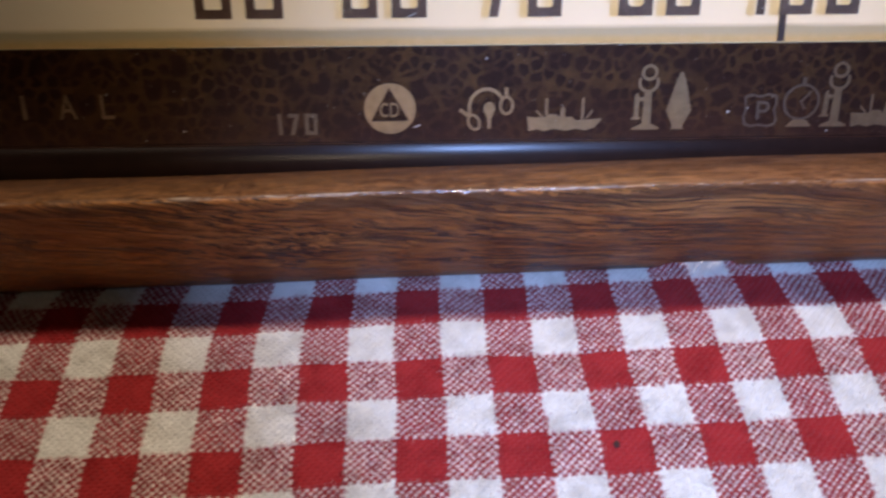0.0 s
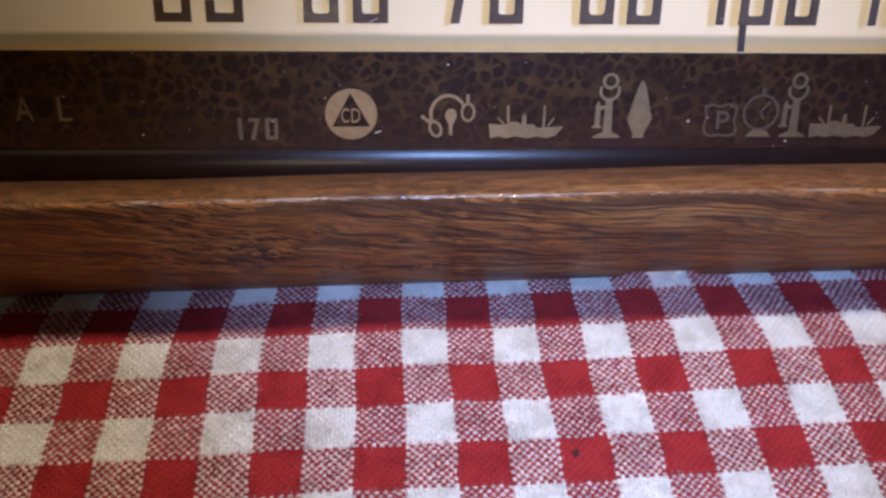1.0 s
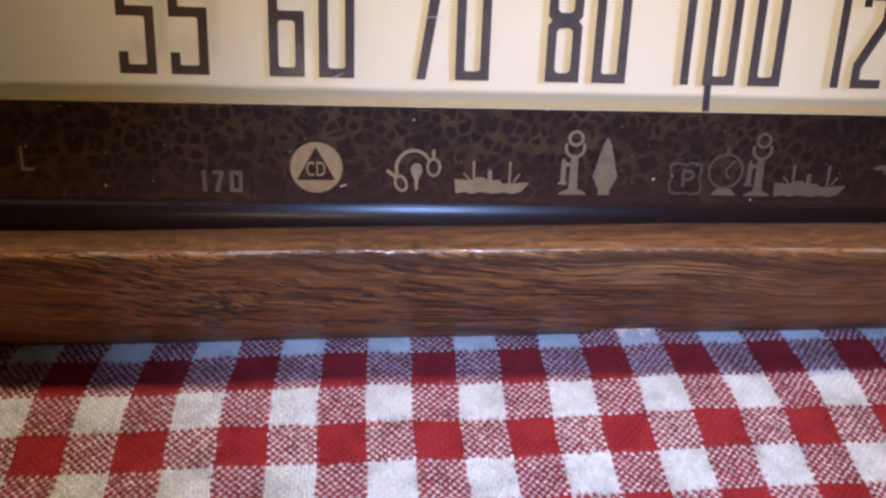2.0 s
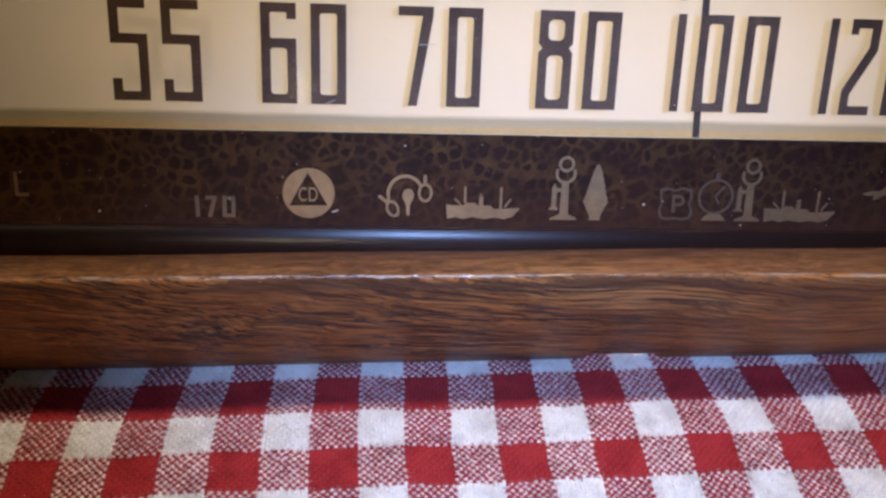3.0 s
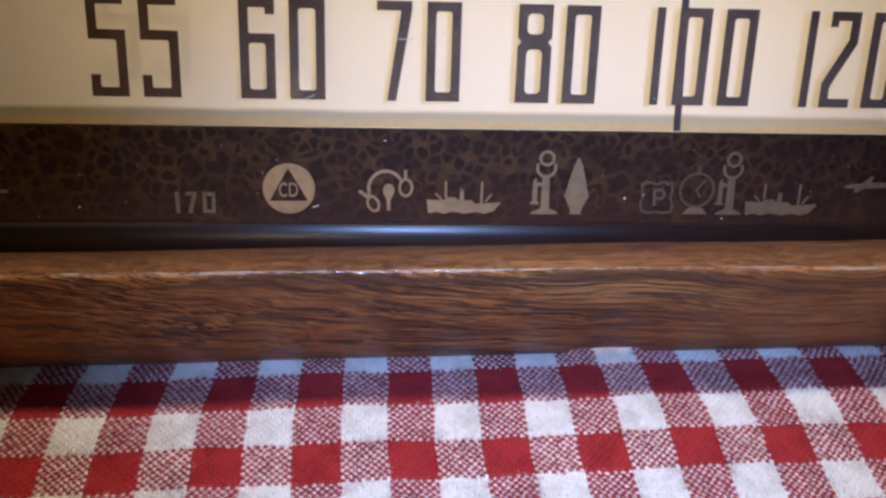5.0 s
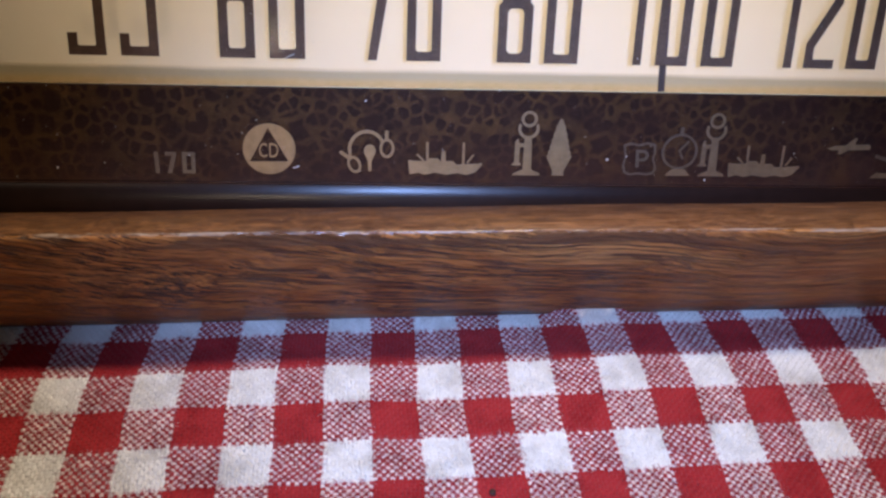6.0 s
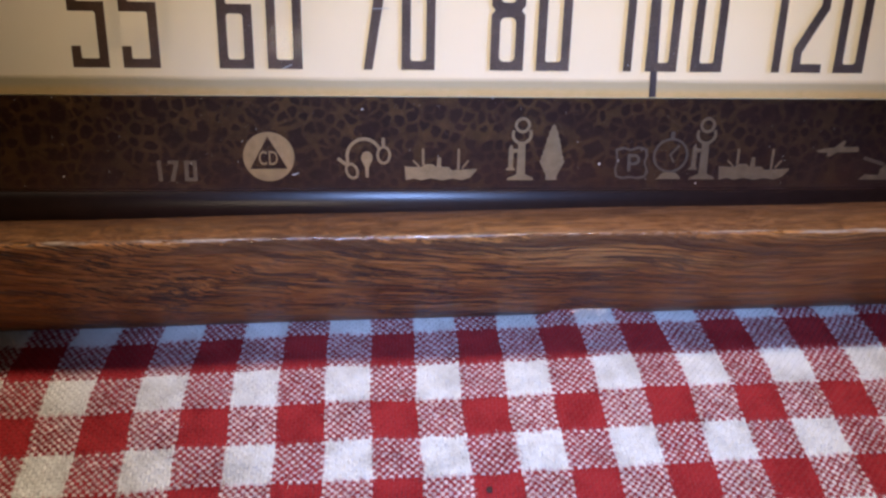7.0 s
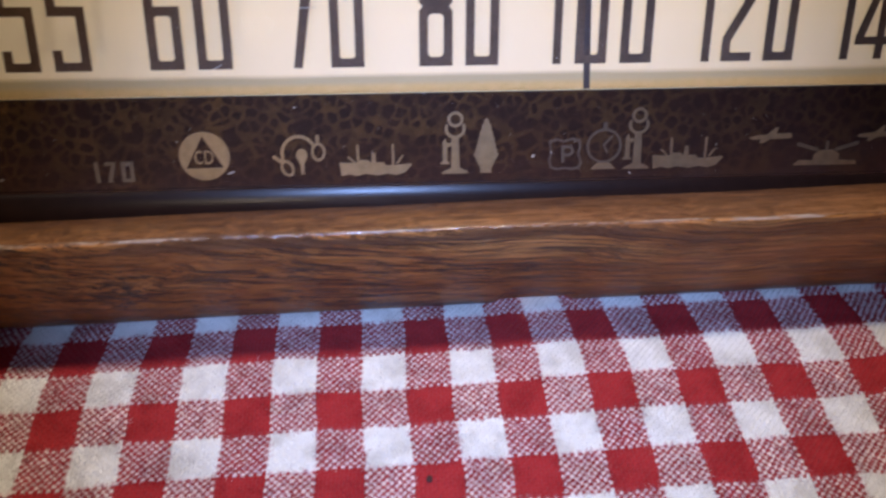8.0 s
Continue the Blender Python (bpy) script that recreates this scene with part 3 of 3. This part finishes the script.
# the numerals: strokes 1.1 mm, 11.65 mm high
def digit(kind, x, w):
    b, t, s = 17.95, 29.6, 1.08
    if kind == "0":
        return [[(x, b), (x + w, b), (x + w, t), (x, t)], rounded(x + s, b + s, x + w - s, t - s, 0.35)]
    if kind == "1":
        return [[(x, b), (x + 1.0, b), (x + 1.0, t), (x, t)]]
    if kind == "5":
        return [[(x, b), (x + w, b), (x + w, b + 7.7), (x + s, b + 7.75), (x + s, t - s), (x + w - 0.1, t - s), (x + w - 0.1, t), (x, t), (x, b + 6.6), (x + w - s - 0.2, b + 6.6), (x + w - s, b + 6.4), (x + w - s, b + s + 0.15), (x + w - s - 0.15, b + s), (x + s + 0.15, b + s), (x + s, b + s + 0.15), (x + s, b + 2.55), (x, b + 2.55)]]
    if kind == "6":
        return [[(x, b), (x + w, b), (x + w, b + 7.6), (x + s + 0.15, b + 7.6), (x + s, b + 7.75), (x + s, t - s - 0.15), (x + s + 0.15, t - s), (x + w - s - 0.1, t - s), (x + w - s, t - s - 0.1), (x + w - s, t - 1.85), (x + w, t - 1.85), (x + w, t), (x, t)], rounded(x + s, b + s, x + w - s, b + 6.5, 0.4)]
    if kind == "7":
        return [[(x + 1.3, b), (x + 2.35, b), (x + w, t - 1.0), (x + w, t), (x, t), (x, t - s), (x + 2.85, t - s)]]
    if kind == "8":
        return [[(x, b), (x + w, b), (x + w, b + 6.7), (x + w - 0.45, b + 7.25), (x + w, b + 7.8), (x + w, t), (x, t), (x, b + 7.8), (x + 0.45, b + 7.25), (x, b + 6.7)], rounded(x + s, b + s, x + w - s, b + 6.4, 0.6), rounded(x + s, b + 8.15, x + w - s, t - s, 0.6)]
    if kind == "2":
        return [[(x, b), (x + w, b), (x + w, b + s), (x + 1.05, b + s), (x + 1.0, b + 2.5), (x + w, b + 7.9), (x + w, t), (x + 0.1, t), (x + 0.1, t - 1.85), (x + 1.0, t - 1.85), (x + 1.0, t - s), (x + w - s, t - s), (x + w - s, b + 8.3), (x, b + 3.0)]]
    return [[(x + 2.75, b), (x + 3.75, b), (x + 3.75, b + 1.85), (x + 4.5, b + 1.85), (x + 4.5, b + 2.85), (x + 3.75, b + 2.85), (x + 3.75, t), (x + 2.75, t), (x, b + 2.85), (x, b + 1.85), (x + 2.75, b + 1.85)], [(x + 1.1, b + 2.85), (x + 2.75, b + 2.85), (x + 2.75, b + 8.6)]]


for kind, x, w in (
    ("5", -18.68, 4.22), ("5", -12.80, 4.32), ("6", -1.52, 4.1), ("0", 4.25, 4.15), ("7", 14.47, 4.1), ("0", 20.37, 4.05),
    ("8", 31.22, 4.1), ("0", 36.95, 4.1), ("1", 47.9, 1), ("0", 50.7, 3.95), ("0", 56.42, 3.98), ("1", 66.88, 1), ("2", 69.45, 3.78), ("0", 74.9, 3.85),
    ("1", 85.0, 1), ("4", 86.72, 3.8), ("0", 92.7, 3.85),
):
    cut_shape("numeral", digit(kind, x, w), 0.10, INK, pane, PLATE @ Matrix.Translation((0, 0, 0.0001)))
for x in (48.3, 73.6):
    cut_shape("scale_mark", [[(x - 0.35, 31.2), (x + 0.35, 31.2), (x + 0.35, 35), (x - 0.35, 35)]], 0.10, INK, pane, PLATE @ Matrix.Translation((0, 0, 0.0001)))

# gilt symbols on the marbled band
ON_BAND = PLATE @ Matrix.Translation((0, 0, 0.00006))


def symbol(name, loops, label, ink=None):
    return cut_shape(name, loops, 0.08, ink or GILT, panel, ON_BAND, label)


def small_digits():
    w, b, t, s = 1.5, 3.72, 6.38, 0.42
    symbol("printed_numeral", [[(-9.95, b), (-9.50, b), (-9.58, t), (-10.05, t)]], "small gilt numeral 1", FADED)
    symbol("printed_numeral", [[(-8.55, b), (-8.05, b), (-7.45, t - s), (-7.42, t), (-8.72, t), (-8.72, t - s), (-7.95, t - s)]], "small gilt numeral 7", FADED)
    symbol("printed_numeral", [[(-6.72, b), (-5.22, b), (-5.18, t), (-6.72, t)], [(-6.25, b + s), (-5.66, b + s), (-5.64, t - s), (-6.25, t - s)]], "small gilt numeral 0", FADED)


small_digits()
symbol("triangle_emblem", ring(3.79, 6.9, 3.18, count=48) + [[(3.72, 9.55), (1.40, 5.30), (6.12, 5.34)]], "round gilt emblem with a dark triangle")
for text, x, w in (("C", 2.57, 0.98), ("D", 3.80, 1.08)):
    lettering("letter", text, x, 5.86, 1.76, w, 0.08, GILT, panel, ON_BAND)
for text, x, w in (("I", -40.6, 0.45), ("A", -36.25, 2.1), ("L", -31.2, 1.5)):
    lettering("letter", text, x, 6.08, 2.98, w, 0.08, WORN, panel, ON_BAND)


def oval(x, y, wide, high, lean, stroke, count=32):
    """A leaning ring."""
    turn = [(math.cos(a), math.sin(a)) for a in np.linspace(0, 2 * math.pi, count, endpoint=False)]
    c, q = math.cos(radians(lean)), math.sin(radians(lean))
    return [[(x + (wide - d) * u * c - (high - d) * v * q, y + (wide - d) * u * q + (high - d) * v * c) for u, v in turn] for d in (0, stroke)]


def headset(x, y):
    band = ribbon([(x - 2.6, y - 1.4), *arc(x - 0.55, y - 0.55, 2.15, 175, 28, 18, 1.08)], 0.40)
    symbol("headset_symbol", [band], "gilt headband of a headset")
    symbol("headset_symbol", oval(x - 2.1, y - 2.42, 0.82, 1.12, 22, 0.32), "gilt earpiece ring")
    symbol("headset_symbol", oval(x + 1.92, y - 0.32, 0.92, 1.22, 0, 0.32), "gilt earpiece ring")
    symbol("headset_symbol", [ribbon([(x + 1.88, y + 0.85), (x + 1.86, y + 1.92)], 0.42)], "gilt earpiece cap")
    symbol("headset_symbol", [ribbon([(x - 3.85, y - 0.78), (x - 2.75, y - 1.6)], 0.42)], "gilt earpiece cap")
    bulb = arc(x - 0.2, y - 0.7, 0.72, -40, 220, 20, 1.18)
    symbol("headset_symbol", [bulb + [(x - 0.42, y - 1.95), (x - 0.36, y - 3.25), (x + 0.02, y - 3.25), (x + 0.02, y - 1.95)]], "gilt lamp between the earpieces")


headset(16.25, 7.45)


def ship(x, y, wide=9.3, ink=None):
    k = wide / 9.3
    hull = [(0.25, 0), (1.3, 0.25), (2.2, -0.02), (3.4, 0.28), (4.9, -0.02), (6.2, 0.25), (7.4, 0.0), (8.5, 0.35), (9.35, 1.35), (9.3, 1.5), (7.1, 1.35), (6.1, 1.3), (5.7, 1.75), (4.75, 1.75), (4.68, 3.0), (4.22, 3.0), (4.15, 1.65), (3.7, 2.1), (2.7, 2.1), (2.2, 1.75), (1.0, 1.75), (0.05, 1.85)]
    symbol("ship_symbol", [[(x + a * k, y + b) for a, b in hull]], "gilt silhouette of a cargo ship", ink)
    for p, q, w in (((2.45, 2.05), (2.4, 4.15), 0.3), ((6.95, 1.4), (6.95, 4.15), 0.3), ((1.95, 1.8), (1.15, 2.6), 0.22), ((7.45, 1.55), (8.2, 2.6), 0.22)):
        symbol("ship_mast", [ribbon([(x + p[0] * k, y + p[1]), (x + q[0] * k, y + q[1])], w)], "thin gilt mast", ink)


ship(20.75, 3.82)
ship(61.75, 3.85, 9.5, WORN)


def candlestick_phone(x, y, ink=None):
    symbol("telephone_symbol", [[(x - 1.75, y), (x + 1.7, y), (x + 1.65, y + 0.25), (x + 0.6, y + 0.75), (x + 0.45, y + 4.75), (x - 0.45, y + 4.75), (x - 0.5, y + 0.75), (x - 1.6, y + 0.25)]], "gilt upright telephone stand", ink)
    symbol("telephone_symbol", [ribbon(arc(x, y + 6.03, 1.16, 153, 387, 30), 0.36)], "gilt mouthpiece ring", ink)
    symbol("telephone_symbol", ring(x + 0.02, y + 7.22, 1.02, 0.66), "gilt mouthpiece rim", ink)
    symbol("telephone_symbol", [[(x - 1.9, y + 1.3), (x - 0.75, y + 1.3), (x - 0.8, y + 1.55), (x - 1.0, y + 1.65), (x - 1.0, y + 3.6), (x - 0.5, y + 3.7), (x - 0.5, y + 4.1), (x - 1.1, y + 4.15), (x - 1.25, y + 4.75), (x - 1.6, y + 4.3), (x - 1.6, y + 1.65), (x - 1.85, y + 1.55)]], "gilt telephone earpiece", ink)


candlestick_phone(35.72, 3.83)
candlestick_phone(59.68, 3.9, WORN)


def tree(x, y):
    side = [(0.78, 0.0), (0.66, 0.25), (0.72, 0.6), (1.62, 2.5), (1.42, 2.72), (1.44, 3.1), (1.22, 3.35), (1.24, 3.8), (1.05, 4.1), (1.06, 4.6), (0.86, 4.9), (0.84, 5.4), (0.62, 5.75), (0.6, 6.3), (0.34, 6.7), (0.28, 7.05), (0.1, 7.25)]
    symbol("tree_symbol", [[(x + a, y + b) for a, b in side] + [(x - a, y + b) for a, b in side[::-1]]], "gilt pointed tree")


tree(39.75, 3.84)


def badge():
    outer = [(47.95, 7.95), (48.9, 8.25), (49.9, 7.95), (51.0, 8.3), (52.1, 8.0), (52.2, 7.0), (52.0, 6.1), (52.45, 4.9), (52.2, 4.15), (51.2, 3.9), (50.1, 4.1), (49.1, 3.9), (48.25, 4.2), (47.95, 5.2), (48.2, 6.2)]
    cx, cy = 50.1, 6.05
    symbol("badge_symbol", [outer, [(cx + (a - cx) * 0.88, cy + (b - cy) * 0.87) for a, b in outer]], "gilt outline of a badge", DIM)
    bowl = [(50.0, 7.08), *arc(50.55, 6.52, 0.55, 90, -90, 12), (50.0, 5.97)]
    symbol("letter", [ribbon([(49.92, 4.97), (49.78, 7.28)], 0.40)], "upright of a gilt P", DIM)
    symbol("letter", [ribbon(bowl, 0.36)], "bowl of a gilt P", DIM)


badge()


def stopwatch(x, y):
    symbol("watch_symbol", ring(x, y, 2.32, 2.03), "gilt watch rim", DIM)
    symbol("watch_symbol", [[(x - 1.6, y - 3.15), (x + 1.65, y - 3.15), (x + 1.0, y - 2.4), (x + 0.5, y - 2.25), (x - 0.5, y - 2.25), (x - 0.95, y - 2.4)]], "gilt watch foot", WORN)
    symbol("watch_symbol", [ribbon([(x, y + 2.3), (x + 0.02, y + 3.15)], 0.5)], "gilt watch crown", DIM)
    symbol("watch_symbol", [ribbon([(x + 1.05, y + 1.35), (x - 0.05, y + 0.1), (x + 0.5, y - 0.9)], 0.26)], "gilt watch hands", DIM)


stopwatch(55.25, 7.1)


def aeroplane(x, y):
    body = [(0, 0.0), (1.2, 0.35), (2.4, 0.4), (3.5, 1.35), (3.85, 1.35), (3.6, 0.5), (5.6, 0.55), (5.8, 0.2), (5.7, -0.12), (2.9, -0.2), (1.9, -0.75), (1.5, -0.7), (1.7, -0.25), (0.5, -0.2)]
    symbol("aeroplane_symbol", [[(x + a, y + b) for a, b in body]], "gilt silhouette of an aeroplane")


aeroplane(74.55, 7.75)
aeroplane(89.2, 7.75)


def flying_boat(x, y):
    symbol("flying_boat_symbol", [[(x - 4.3, y - 0.1), (x + 4.4, y - 0.15), (x + 4.3, y + 0.35), (x + 1.9, y + 0.55), (x + 1.85, y + 1.4), (x + 0.9, y + 1.95), (x - 1.0, y + 1.9), (x - 1.6, y + 1.3), (x - 1.7, y + 0.5), (x - 3.6, y + 0.6)]], "gilt flying boat on water", WORN)
    symbol("flying_boat_symbol", [ribbon([(x - 1.2, y + 1.95), (x - 4.1, y + 2.85)], 0.45)], "gilt wing", FADED)
    symbol("flying_boat_symbol", [ribbon([(x + 1.2, y + 1.95), (x + 4.3, y + 2.85)], 0.45)], "gilt wing", FADED)
    symbol("flying_boat_symbol", [ribbon([(x + 0.05, y + 1.9), (x + 0.05, y + 3.1)], 0.35)], "gilt fin", FADED)


flying_boat(85.35, 3.95)

# a crumb on the cloth
def crumb():
    bm = bmesh.new()
    bmesh.ops.create_icosphere(bm, subdivisions=3, radius=1)
    for v in bm.verts:
        v.co *= 1 + 0.35 * noise.noise(v.co * 1.7)
        v.co = Vector((v.co.x * 0.44, v.co.y * 0.46, v.co.z * 0.2 + 0.02)) * MM
    ob = part("crumb", bm, CRUMB, None, "small dark crumb lying on a red check", pose(0.0312, 0.0984, 0.0002), True)
    tagged(ob, "small dark crumb lying on a red check", "crumb")


crumb()

# dust, scratches and one painted line of glare on the window
rng = random.Random(19)
FRONT = PLATE @ Matrix.Translation((0, 0, 0.00072))


def specks():
    bm = bmesh.new()
    for k in range(400):
        x, y = rng.uniform(-45, 100), rng.uniform(3.2, 31) if k < 240 else rng.uniform(17, 30)
        r = 0.042 * math.exp(rng.gauss(0, 0.5)) * (1.0 if y < 15 else 0.65)
        m = Matrix.Translation((x * MM, y * MM, 0)) @ Matrix.Rotation(rng.uniform(0, 6), 4, "Z") @ Matrix.Diagonal((r * MM * rng.uniform(0.8, 1.8), r * MM, 0.02 * MM, 1))
        bmesh.ops.create_icosphere(bm, subdivisions=1, radius=1, matrix=m)
    ob = part("dust", bm, DUST, pane, "pale dust specks", FRONT)
    tagged(ob, kind="stuff")


specks()
# the middle line paints glare, the outer two are scratches
for points in (((6.0, 18.05), (6.4, 18.25), (7.15, 18.6)), ((16.9, 25.28), (17.8, 25.3), (18.9, 25.33)), ((6.7, 4.72), (7.05, 4.8), (7.45, 5.0))):
    cut_shape("scratch_and_glare", [ribbon(points, 0.12)], 0.02, DUST, pane, FRONT)
